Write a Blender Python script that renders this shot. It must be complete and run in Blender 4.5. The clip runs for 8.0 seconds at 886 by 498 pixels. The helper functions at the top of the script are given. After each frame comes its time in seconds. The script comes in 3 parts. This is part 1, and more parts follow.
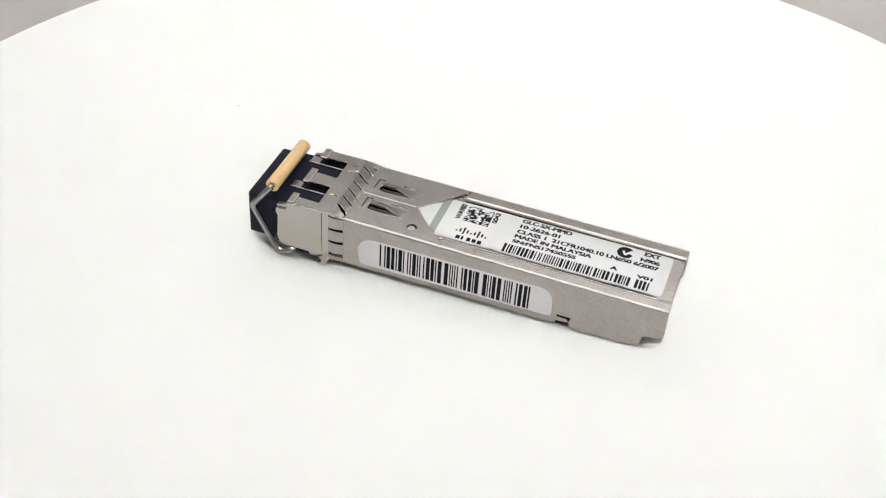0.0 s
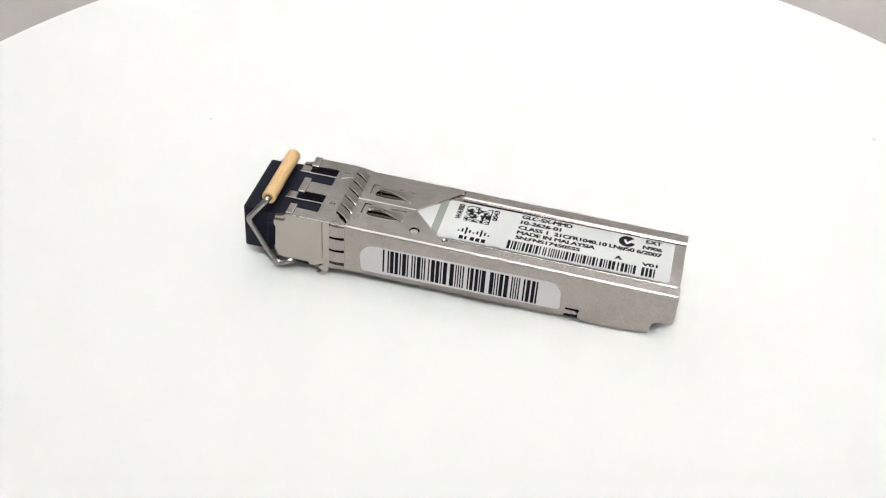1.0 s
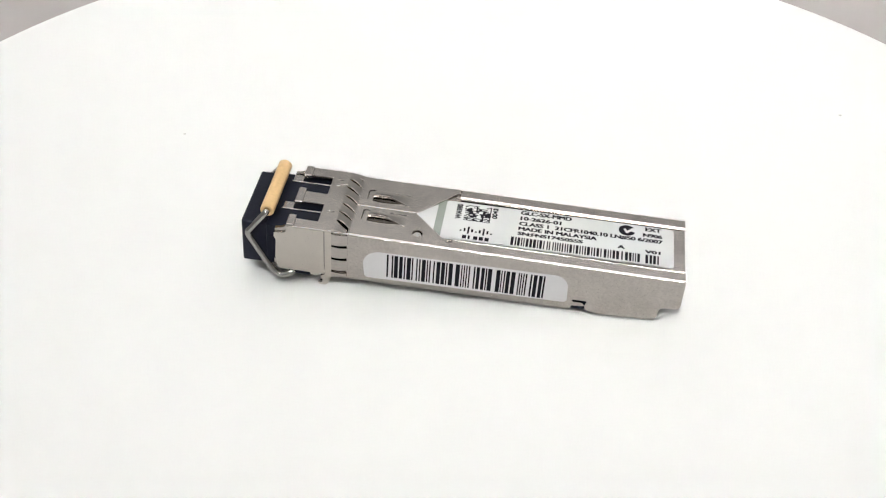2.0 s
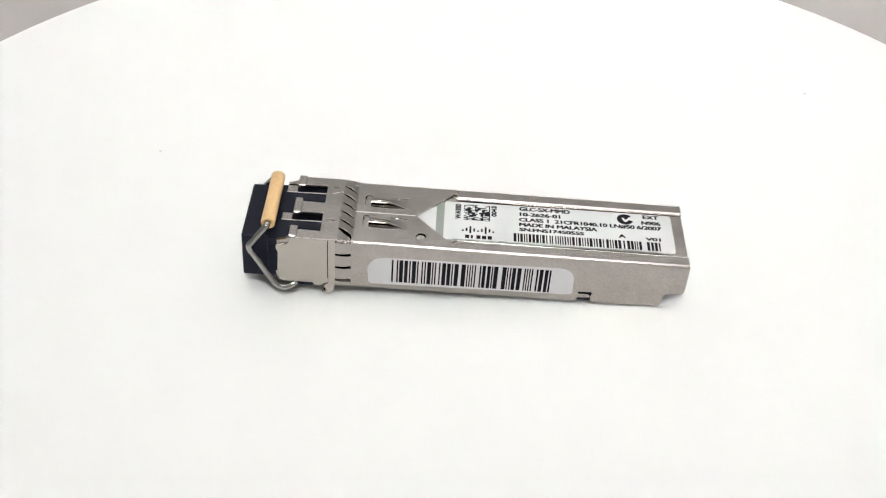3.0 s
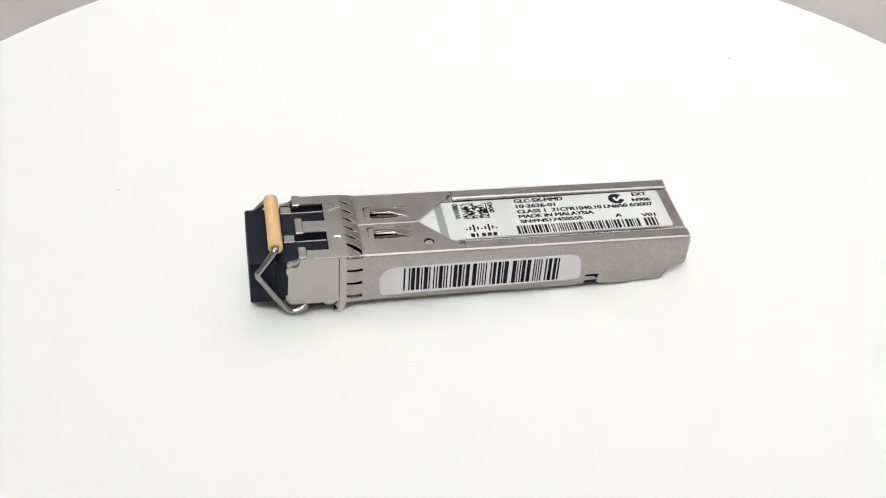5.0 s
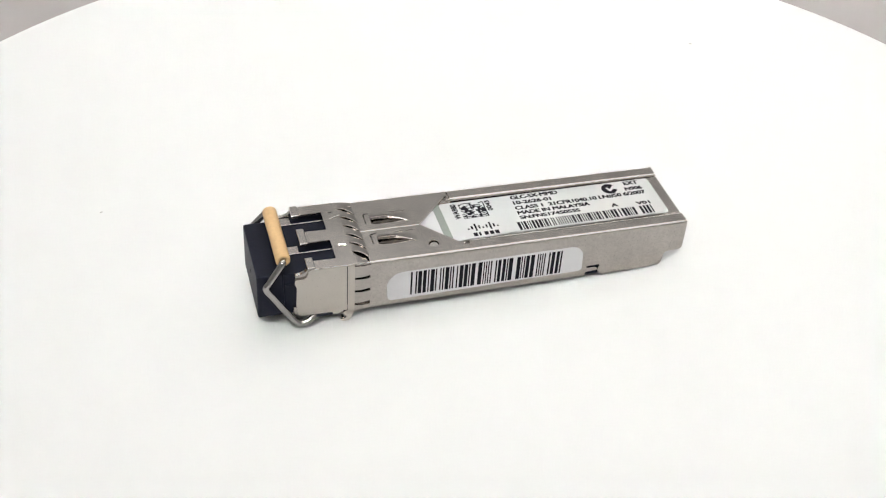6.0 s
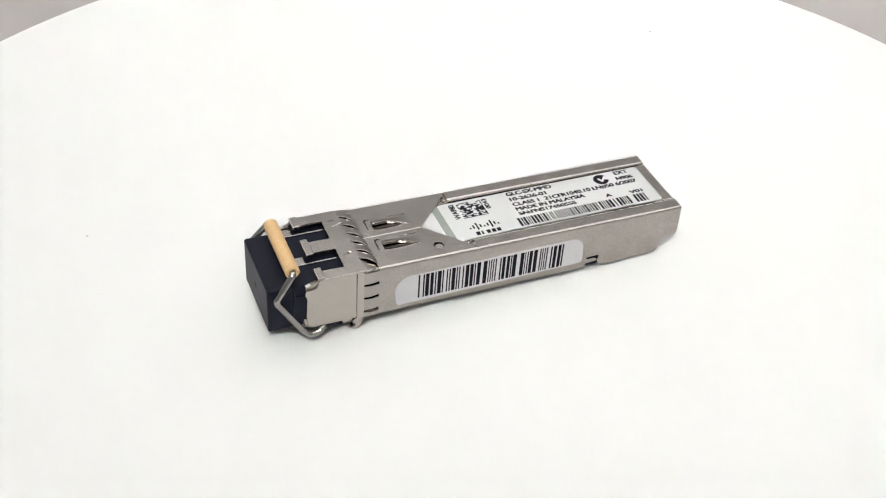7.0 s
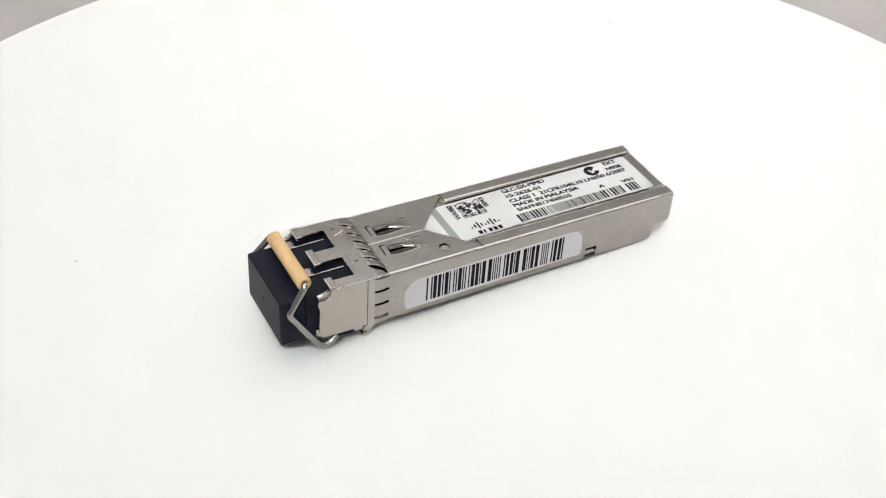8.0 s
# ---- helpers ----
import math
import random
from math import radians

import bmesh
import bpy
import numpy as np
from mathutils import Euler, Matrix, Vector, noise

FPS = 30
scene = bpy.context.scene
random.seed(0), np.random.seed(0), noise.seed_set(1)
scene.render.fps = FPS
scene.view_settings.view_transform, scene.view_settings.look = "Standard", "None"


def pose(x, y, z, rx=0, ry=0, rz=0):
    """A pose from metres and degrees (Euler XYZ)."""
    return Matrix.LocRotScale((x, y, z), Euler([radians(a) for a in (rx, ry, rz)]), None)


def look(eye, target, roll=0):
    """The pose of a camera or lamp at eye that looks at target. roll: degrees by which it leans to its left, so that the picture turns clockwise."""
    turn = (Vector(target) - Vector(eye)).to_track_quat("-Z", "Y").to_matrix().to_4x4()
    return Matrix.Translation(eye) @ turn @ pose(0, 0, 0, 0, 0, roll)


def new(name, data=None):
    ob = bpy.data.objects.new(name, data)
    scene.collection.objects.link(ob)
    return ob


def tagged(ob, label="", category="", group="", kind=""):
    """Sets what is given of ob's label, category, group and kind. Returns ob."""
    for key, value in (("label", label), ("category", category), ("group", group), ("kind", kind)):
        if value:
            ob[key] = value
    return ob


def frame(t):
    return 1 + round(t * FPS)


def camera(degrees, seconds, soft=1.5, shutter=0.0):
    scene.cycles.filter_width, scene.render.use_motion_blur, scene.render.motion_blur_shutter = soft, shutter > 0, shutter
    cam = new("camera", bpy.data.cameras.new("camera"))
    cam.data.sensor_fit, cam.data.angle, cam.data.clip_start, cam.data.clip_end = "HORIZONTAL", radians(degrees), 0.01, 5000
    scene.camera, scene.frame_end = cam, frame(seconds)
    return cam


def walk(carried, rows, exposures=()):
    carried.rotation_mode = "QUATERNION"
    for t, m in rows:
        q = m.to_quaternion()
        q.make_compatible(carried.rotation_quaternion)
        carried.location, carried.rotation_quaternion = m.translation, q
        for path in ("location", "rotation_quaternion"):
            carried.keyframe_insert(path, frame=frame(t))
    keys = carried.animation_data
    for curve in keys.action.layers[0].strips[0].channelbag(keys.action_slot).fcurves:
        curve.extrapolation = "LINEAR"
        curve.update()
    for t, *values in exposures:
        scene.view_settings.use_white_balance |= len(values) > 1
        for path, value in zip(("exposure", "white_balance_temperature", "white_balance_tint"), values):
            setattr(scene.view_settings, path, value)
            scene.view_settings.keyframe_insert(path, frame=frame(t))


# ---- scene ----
# One fixed camera over a small motorised turntable; lengths below in millimetres become metres by MM.
MM = 0.001
cam = camera(39.632, 8.0, soft=1.2)
EYE = Vector((0.0, -0.134748, 0.116088))
PITCH, YAW = radians(39.989), radians(-0.999)
AIM = EYE + Vector((math.sin(YAW) * math.cos(PITCH), math.cos(YAW) * math.cos(PITCH), -math.sin(PITCH)))
walk(cam, [(0.0, look(EYE, AIM, 1.280)), (8.0, look(EYE, AIM, 1.280))], exposures=[(0.0, -0.88), (8.0, -0.88)])

# ---- light: a dim room and three added lamps out of view ----
world = bpy.data.worlds.new("room_air")
world.use_nodes = True
world.node_tree.nodes["Background"].inputs["Color"].default_value = (1.0, 0.98, 0.96, 1)
world.node_tree.nodes["Background"].inputs["Strength"].default_value = 0.25
scene.world = world
scene.cycles.caustics_reflective = True   # the nickel throws light back onto the platter
scene.cycles.blur_glossy = 0.0


def area_lamp(name, eye, target, sx, sy, watts, colour, spread=180):
    data = bpy.data.lights.new(name, "AREA")
    data.shape, data.size, data.size_y, data.energy, data.color = "RECTANGLE", sx, sy, watts, colour
    data.spread = radians(spread)
    ob = new(name, data)
    ob.matrix_world = look(eye, target)
    return ob


# Unseen lamp added low above the platter so its back half is brighter.
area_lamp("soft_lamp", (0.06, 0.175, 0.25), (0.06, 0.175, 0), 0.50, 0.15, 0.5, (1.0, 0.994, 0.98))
# Unseen front lamp; narrow beam added so the platter dims towards the camera.
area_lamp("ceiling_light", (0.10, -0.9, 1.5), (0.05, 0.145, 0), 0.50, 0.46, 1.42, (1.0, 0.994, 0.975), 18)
# Unseen panel added to light the far wall that the metal mirrors.
area_lamp("ceiling_light", (0.0, 0.4, 1.6), (0.0, 0.4, 0), 2.2, 1.6, 21, (1.0, 0.994, 0.975))


# ---- materials ----
def material(name, colour, rough, metal=0.0, noise_scale=200.0, vary=0.06, bump=0.0, bump_scale=900.0, spec=0.5, rough_vary=0.0, coat=0.0):
    """Principled surface with two scales of colour variation, uneven gloss and fine relief."""
    m = bpy.data.materials.new(name)
    m.use_nodes = True
    t, b = m.node_tree, m.node_tree.nodes["Principled BSDF"]
    b.inputs["Roughness"].default_value, b.inputs["Metallic"].default_value = rough, metal
    b.inputs["Specular IOR Level"].default_value = spec
    b.inputs["Coat Weight"].default_value = coat
    co = t.nodes.new("ShaderNodeTexCoord")
    big, small = t.nodes.new("ShaderNodeTexNoise"), t.nodes.new("ShaderNodeTexNoise")
    big.inputs["Scale"].default_value, small.inputs["Scale"].default_value = noise_scale, noise_scale * 9
    big.inputs["Detail"].default_value, small.inputs["Detail"].default_value = 4, 3
    for n in (big, small):
        t.links.new(co.outputs["Object"], n.inputs["Vector"])
    mid = t.nodes.new("ShaderNodeMath")
    mid.operation = "MULTIPLY_ADD"
    mid.inputs[1].default_value = 0.6
    t.links.new(small.outputs["Fac"], mid.inputs[0])
    half = t.nodes.new("ShaderNodeMath")
    half.operation = "MULTIPLY"
    half.inputs[1].default_value = 0.4
    t.links.new(big.outputs["Fac"], half.inputs[0])
    t.links.new(half.outputs[0], mid.inputs[2])
    ramp = t.nodes.new("ShaderNodeMix")
    ramp.data_type = "RGBA"
    ramp.inputs["A"].default_value = (*[max(0.0, c * (1 - 2 * vary)) for c in colour], 1)
    ramp.inputs["B"].default_value = (*[min(1.0, c * (1 + 2 * vary)) for c in colour], 1)
    t.links.new(mid.outputs[0], ramp.inputs["Factor"])
    t.links.new(ramp.outputs["Result"], b.inputs["Base Color"])
    if rough_vary:
        rr = t.nodes.new("ShaderNodeMapRange")
        rr.inputs["To Min"].default_value, rr.inputs["To Max"].default_value = rough - rough_vary, rough + rough_vary
        t.links.new(big.outputs["Fac"], rr.inputs["Value"])
        t.links.new(rr.outputs["Result"], b.inputs["Roughness"])
    if bump:
        fine, rel = t.nodes.new("ShaderNodeTexNoise"), t.nodes.new("ShaderNodeBump")
        fine.inputs["Scale"].default_value, fine.inputs["Detail"].default_value = bump_scale, 4
        t.links.new(co.outputs["Object"], fine.inputs["Vector"])
        rel.inputs["Strength"].default_value, rel.inputs["Distance"].default_value = bump, 0.00005
        t.links.new(fine.outputs["Fac"], rel.inputs["Height"])
        t.links.new(rel.outputs["Normal"], b.inputs["Normal"])
    return m


METAL = material("nickel_plate", (0.65, 0.611, 0.574), 0.20, 1.0, 420, 0.18, 0.14, 4600, rough_vary=0.05)
PANEL = material("smooth_nickel", (0.78, 0.735, 0.675), 0.15, 1.0, 420, 0.06, 0.06, 8000, rough_vary=0.04)
# Paler copy of the nickel: edge glints are put into its colour.
METAL_BRIGHT = material("glint_nickel", (0.84, 0.81, 0.77), 0.2, 1.0, 400, 0.05, 0.15, 3000)
WIRE = material("steel_wire", (0.52, 0.51, 0.49), 0.2, 1.0, 300, 0.05, 0.1, 3000)
BLACK = material("black_plastic", (0.008, 0.0095, 0.018), 0.45, 0.0, 300, 0.12, 0.35, 3500, spec=0.15)
TAN = material("tan_sleeve", (0.71, 0.48, 0.24), 0.45, 0.0, 220, 0.12, 0.2, 1500)
PAPER = material("white_label", (0.62, 0.625, 0.62), 0.42, 0.0, 200, 0.02, 0.1, 2500)
PAPER_GREY = material("lavender_sticker", (0.70, 0.69, 0.70), 0.5, 0.0, 200, 0.02, 0.1, 2500)
STRIP = material("green_grey_strip", (0.25, 0.28, 0.25), 0.5, 0.0, 300, 0.06, 0.1, 2500)
INK = material("black_ink", (0.008, 0.007, 0.011), 0.6, 0.0, 500, 0.1, spec=0.15)
PLATTER = material("white_gloss_platter", (0.792, 0.788, 0.775), 0.30, 0.0, 3, 0.003, 0.03, 900)
DESK = material("taupe_desk", (0.375, 0.345, 0.337), 0.6, 0.0, 6, 0.07, 0.1, 400)
WALL = material("off_white_paint", (0.85, 0.845, 0.835), 0.8, 0.0, 2, 0.03)
FLOORM = material("grey_carpet", (0.18, 0.17, 0.165), 0.95, 0.0, 20, 0.12)
DUST = material("grey_dust", (0.55, 0.53, 0.51), 0.9, 0.0, 900, 0.1)


# ---- mesh helpers (coordinates in millimetres) ----
def bm_mesh(name, bm, mat, smooth=False):
    me = bpy.data.meshes.new(name)
    bmesh.ops.recalc_face_normals(bm, faces=bm.faces)
    for v in bm.verts:
        v.co *= MM
    for f in bm.faces:
        f.smooth = smooth
    bm.to_mesh(me)
    bm.free()
    me.materials.append(mat)
    return me


def part(name, bm, mat, parent, label="", smooth=False):
    """Links a bmesh as one mesh object under a thing or a part."""
    ob = new(name, bm_mesh(name, bm, mat, smooth))
    ob.parent = parent
    if label:
        tagged(ob, label)
    return ob


def box(bm, x0, x1, y0, y1, z0, z1, bevel=0.0, seg=2):
    vs = [bm.verts.new((x, y, z)) for z in (z0, z1) for y in (y0, y1) for x in (x0, x1)]
    fs = [bm.faces.new([vs[i] for i in q]) for q in ((0, 2, 3, 1), (4, 5, 7, 6), (0, 1, 5, 4), (2, 6, 7, 3), (0, 4, 6, 2), (1, 3, 7, 5))]
    if bevel:
        es = list({e for f in fs for e in f.edges})
        bmesh.ops.bevel(bm, geom=es, offset=bevel, segments=seg, profile=0.5, affect="EDGES")
    return bm


def slab(bm, outline, place, thick, bevel=0.0, seg=1):
    """Extrudes a closed 2D outline: place(u, v, d) gives the point at depth d (0 outer face, thick inner face)."""
    n = len(outline)
    a = [bm.verts.new(place(u, v, 0.0)) for u, v in outline]
    b = [bm.verts.new(place(u, v, thick)) for u, v in outline]
    top = bm.faces.new(a)
    bm.faces.new(b[::-1])
    for i in range(n):
        bm.faces.new((a[i], b[i], b[(i + 1) % n], a[(i + 1) % n]))
    if bevel:
        bmesh.ops.bevel(bm, geom=list(top.edges), offset=bevel, segments=seg, profile=0.5, affect="EDGES")
    return bm


def arc(cx, cy, r, a0, a1, n=6):
    return [(cx + r * math.cos(radians(a0 + (a1 - a0) * i / n)), cy + r * math.sin(radians(a0 + (a1 - a0) * i / n))) for i in range(n + 1)]


def rounded(x0, x1, y0, y1, r, n=5):
    return arc(x1 - r, y1 - r, r, 0, 90, n) + arc(x0 + r, y1 - r, r, 90, 180, n) + arc(x0 + r, y0 + r, r, 180, 270, n) + arc(x1 - r, y0 + r, r, 270, 360, n)


def tube(bm, pts, r, n=14, close=True):
    """Round bar along a polyline."""
    rings = []
    pts = [Vector(p) for p in pts]
    side = None
    for i, p in enumerate(pts):
        d = (pts[min(i + 1, len(pts) - 1)] - pts[max(i - 1, 0)]).normalized()
        if side is None:
            side = d.orthogonal().normalized()
        side = (side - d * side.dot(d)).normalized()
        up = d.cross(side)
        rings.append([bm.verts.new(p + r * (math.cos(2 * math.pi * k / n) * side + math.sin(2 * math.pi * k / n) * up)) for k in range(n)])
    for a, b in zip(rings, rings[1:]):
        for k in range(n):
            bm.faces.new((a[k], a[(k + 1) % n], b[(k + 1) % n], b[k]))
    if close:
        bm.faces.new(rings[0][::-1])
        bm.faces.new(rings[-1])
    return bm


def lathe(bm, profile, n=160):
    """Turned solid from (radius, z) pairs; radius 0 closes it."""
    rings = []
    for r, z in profile:
        rings.append([bm.verts.new((0, 0, z))] if r == 0 else [bm.verts.new((r * math.cos(2 * math.pi * k / n), r * math.sin(2 * math.pi * k / n), z)) for k in range(n)])
    for a, b in zip(rings, rings[1:]):
        for k in range(n):
            q = (k + 1) % n
            if len(a) == 1:
                bm.faces.new((a[0], b[k], b[q]))
            elif len(b) == 1:
                bm.faces.new((a[k], a[q], b[0]))
            else:
                bm.faces.new((a[k], a[q], b[q], b[k]))
    return bm


# ---- the room and the desk ----
def build_room():
    def block(name, x0, x1, y0, y1, z0, z1, mat, label):
        ob = new(name, bm_mesh(name, box(bmesh.new(), x0, x1, y0, y1, z0, z1), mat))
        return tagged(ob, label, name.split("_")[0], kind="structure")
    block("floor", -1600, 1600, -1600, 1600, -880, -780, FLOORM, "grey carpeted floor of the room")
    block("ceiling", -1600, 1600, -1600, 1600, 1700, 1800, WALL, "off-white painted ceiling")
    block("wall_north", -1600, 1600, 1600, 1700, -780, 1700, WALL, "off-white painted wall behind the desk")
    block("wall_south", -1600, 1600, -1700, -1600, -780, 1700, WALL, "off-white painted wall")
    block("wall_east", 1600, 1700, -1600, 1600, -780, 1700, WALL, "off-white painted wall")
    block("wall_west", -1700, -1600, -1600, 1600, -780, 1700, WALL, "off-white painted wall")


def build_desk():
    desk = tagged(new("desk"), "taupe grey desk with a plain laminate top", "desk")
    desk.location = (0, 0, -0.78)
    part("desktop", box(bmesh.new(), -700, 700, -360, 620, 722, 750, 3), DESK, desk)
    for x in (-640, 640):
        for y in (-300, 560):
            part("leg", box(bmesh.new(), x - 25, x + 25, y - 25, y + 25, 0, 722, 3), METAL, desk)


def build_turntable():
    """White motorised turntable: a low base on the desk and a round platter that turns on it."""
    table = tagged(new("turntable"), "white turntable with a round glossy platter on the desk", "turntable")
    table.location = (0, 0, -0.03)
    part("base", lathe(bmesh.new(), [(0, 0), (70, 0), (72, 2), (72, 16), (70, 18), (0, 18)], 96), PLATTER, table)
    part("spindle", lathe(bmesh.new(), [(0, 18), (12, 18), (12, 25.6), (0, 25.6)], 48), PLATTER, table)
    platter = part("platter", lathe(bmesh.new(), [(0, 0), (101.4, 0), (101.4, -4.2), (0, -4.4)], 256), PLATTER, table, "round glossy white plastic platter")
    part("rim", lathe(bmesh.new(), [(101.42, 0), (102.55, -0.03), (102.85, -0.15), (103.0, -0.45), (103.0, -3.4), (102.4, -4.0), (101.42, -4.2), (101.42, 0)], 256), PLATTER, platter, smooth=True)
    return platter


build_room()
build_desk()
platter = build_turntable()


# ---- the transceiver module (lengthwise x from the plug to the rear, y across, z up from the sole) ----
REST = Matrix.Translation((-0.029561, -0.000729, -0.00001)) @ Matrix.Rotation(radians(2.367), 4, "Y") @ Matrix.Translation((-0.000405, 0, 0.002061))
WIDE = 6.75      # half width of the shell
TOP = 8.5        # height of the shell's top sheet
SHEET = 0.3      # thickness of the folded sheet


def side_place(s, y=WIDE):
    return lambda u, v, d: (u, s * (y - d), v)


def flat_place(z):
    return lambda u, v, d: (u, v, z - d)


def sheet(bm, outer, holes, place, thick, chamfer=0.05):
    """A flat sheet with openings: outline and holes as 2D loops, with chamfered upper edges."""
    area = sum(a[0] * b[1] - b[0] * a[1] for a, b in zip(outer, outer[1:] + outer[:1]))
    loops = [outer if area > 0 else outer[::-1], *holes]
    tops, bots, edges = [], [], []
    for lp in loops:
        t = [bm.verts.new(place(u, v, 0.0)) for u, v in lp]
        b = [bm.verts.new(place(u, v, thick)) for u, v in lp]
        tops.append(t), bots.append(b)
        edges += [bm.edges.new((t[i], t[(i + 1) % len(t)])) for i in range(len(t))]
    fill = bmesh.ops.triangle_fill(bm, edges=edges, use_beauty=True)
    twin = {a: b for t, b in zip(tops, bots) for a, b in zip(t, b)}
    for f in [g for g in fill["geom"] if isinstance(g, bmesh.types.BMFace)]:
        bm.faces.new([twin[v] for v in reversed(f.verts)])
    for t, b in zip(tops, bots):
        for i in range(len(t)):
            j = (i + 1) % len(t)
            bm.faces.new((t[i], t[j], b[j], b[i]))
    if chamfer:
        bmesh.ops.bevel(bm, geom=edges, offset=chamfer, segments=2, profile=0.5, affect="EDGES", clamp_overlap=True)
    return bm


def profile_run(bm, section, x0, x1):
    """Extrudes a closed (y, z) section along x."""
    a = [bm.verts.new((x0, y, z)) for y, z in section]
    b = [bm.verts.new((x1, y, z)) for y, z in section]
    bm.faces.new(a[::-1]), bm.faces.new(b)
    for i in range(len(a)):
        j = (i + 1) % len(a)
        bm.faces.new((a[i], a[j], b[j], b[i]))
    return bm


def smooth_path(pts, steps=6):
    pts = [Vector(p) for p in pts]
    out = []
    for i in range(len(pts) - 1):
        p0, p1, p2, p3 = pts[max(i - 1, 0)], pts[i], pts[i + 1], pts[min(i + 2, len(pts) - 1)]
        for k in range(steps):
            t = k / steps
            out.append(0.5 * ((2 * p1) + (p2 - p0) * t + (2 * p0 - 5 * p1 + 4 * p2 - p3) * t * t + (3 * p1 - p0 - 3 * p2 + p3) * t ** 3))
    return out + [pts[-1]]


def side_outline():
    """Shell side: sole with the latch cut-out, stepped rear."""
    return [(14.9, 0.75), (46.2, 0.72), (46.25, 0.95), (46.5, 1.28), (47.95, 1.38), (48.12, 1.5), (48.05, 1.75), (47.8, 1.98), (46.55, 1.98), (46.42, 2.15), (46.5, 2.36),
            (48.3, 2.38), (48.42, 2.2), (48.24, 1.6), (48.32, 1.0), (48.75, 0.75), (48.95, 0.42), *arc(57.35, 1.42, 0.75, 270, 350, 5), (58.3, 2.6), (58.55, 2.95), (59.0, 3.1),
            (60.3, 3.15), *arc(60.35, 3.85, 0.7, 275, 350, 4), (61.05, 8.2), (14.9, 8.2)]


def build_shell(module):
    shell = part("shell", box(bmesh.new(), 13.0, 55.0, -5.5, 5.5, 0.6, 0.86), METAL, module, "folded nickel-plated sheet metal shell")
    for s in (-1, 1):
        part("side_wall", sheet(bmesh.new(), side_outline(), [], side_place(s), SHEET, 0.04), METAL, shell)
        roll = [(s * (WIDE - 0.32 + 0.32 * math.cos(radians(a))), 8.2 + 0.3 * math.sin(radians(a))) for a in range(0, 91, 15)]
        roll += [(s * 6.43, 8.2), (s * 6.5, 8.19)]
        part("rolled_edge", profile_run(bmesh.new(), roll, 14.9, 61.0), METAL, shell)
        sole = [(s * (WIDE - 0.4 + 0.4 * math.cos(radians(a))), 0.75 - 0.38 * math.sin(radians(a))) for a in range(0, 91, 15)] + [(s * 6.3, 0.37), (s * 6.3, 0.75)]
        part("rolled_edge", profile_run(bmesh.new(), sole, 15.0, 46.2), METAL, shell)
        rail = [(s * y, z) for y, z in ((6.43, 8.5), (5.0, 8.5), (4.75, 8.46), (4.62, 8.36), (4.58, 8.2), (4.58, 7.85), (4.85, 7.85), (4.9, 8.2), (6.43, 8.2))]
        part("top_rail", profile_run(bmesh.new(), rail, 29.15, 61.0), METAL, shell)
        # Highlights of the worn edges, given as paler tubes along the sheet.
        for y, z, r, x0 in ((4.75, 8.43, 0.085, 29.2), (6.6, 8.36, 0.13, 14.95)):
            edge, nick = bmesh.new(), random.Random(int(10 * y))
            rough = 0.035 if s < 0 else 0.008
            tube(edge, [(x0 + (60.95 - x0) * i / 110, s * (y + nick.uniform(-rough, rough)), z + nick.uniform(-rough, 0.6 * rough)) for i in range(111)], r, 8)
            part("burnished_edge", edge, METAL_BRIGHT, shell, "worn edge of the sheet, its highlight put into a paler tube", smooth=True)
    part("recess_floor", box(bmesh.new(), 22.0, 60.95, -4.36, 4.36, 7.7, 8.0, 0.08), METAL, shell)
    part("rear_plate", box(bmesh.new(), 60.1, 60.4, -6.3, 6.3, 3.3, 7.7, 0.08), METAL, shell)
    part("edge_connector", box(bmesh.new(), 44.0, 59.6, -4.9, 4.9, 3.4, 4.4), BLACK, shell, "dark circuit board edge inside the rear opening")
    # Added black block: the cut-out's shaded inside is put into its colour.
    part("inner_tray", box(bmesh.new(), 40.0, 52.0, -6.35, 6.35, 0.5, 3.2), BLACK, shell, "black block added inside the shell to darken the cut-out")
    for ob in shell.children:
        if ob.name.split(".")[0] in ("side_wall", "rolled_edge", "top_rail", "burnished_edge"):
            lower_towards_rear(ob)
    return shell


def lower_towards_rear(ob):
    """The shell's upper edges run slightly downhill to the rear."""
    for v in ob.data.vertices:
        if v.co.z > 7.85 * MM and v.co.x > 15 * MM:
            v.co.z -= 0.34 * MM * (v.co.x / MM - 15) / 46


def scoop_rim(y0, u):
    """Near rim of the pressed hollow under a leaf, bellied in the middle."""
    return 16.95 + 5.35 * u, y0 + 0.14 - 0.26 * math.sin(math.pi * min(1.0, 0.1 + 1.02 * u))


def leaf_scoop(bm, y0):
    """Pressed hollow that dips from the near rim to below the leaf."""
    rows = []
    for i in range(13):
        x, y = scoop_rim(y0, i / 12)
        deep = 1.0 - 0.55 * (i / 12) ** 2
        rows.append([bm.verts.new((x, y + 1.7 * t, 8.49 - 0.4 * deep * (1 - (1 - t) ** 2.2))) for t in (0, 0.12, 0.25, 0.4, 0.6, 0.8, 1.0)])
    under = [[bm.verts.new((v.co.x, v.co.y, 7.75)) for v in (r[0], r[-1])] for r in rows]
    for a, b in zip(rows, rows[1:]):
        for j in range(6):
            bm.faces.new((a[j], b[j], b[j + 1], a[j + 1]))
    for (a, b), (c, d), p, q in zip(under, under[1:], rows, rows[1:]):
        bm.faces.new((a, b, d, c))
        bm.faces.new((a, c, q[0], p[0]))
        bm.faces.new((b, p[-1], q[-1], d))
    return bm


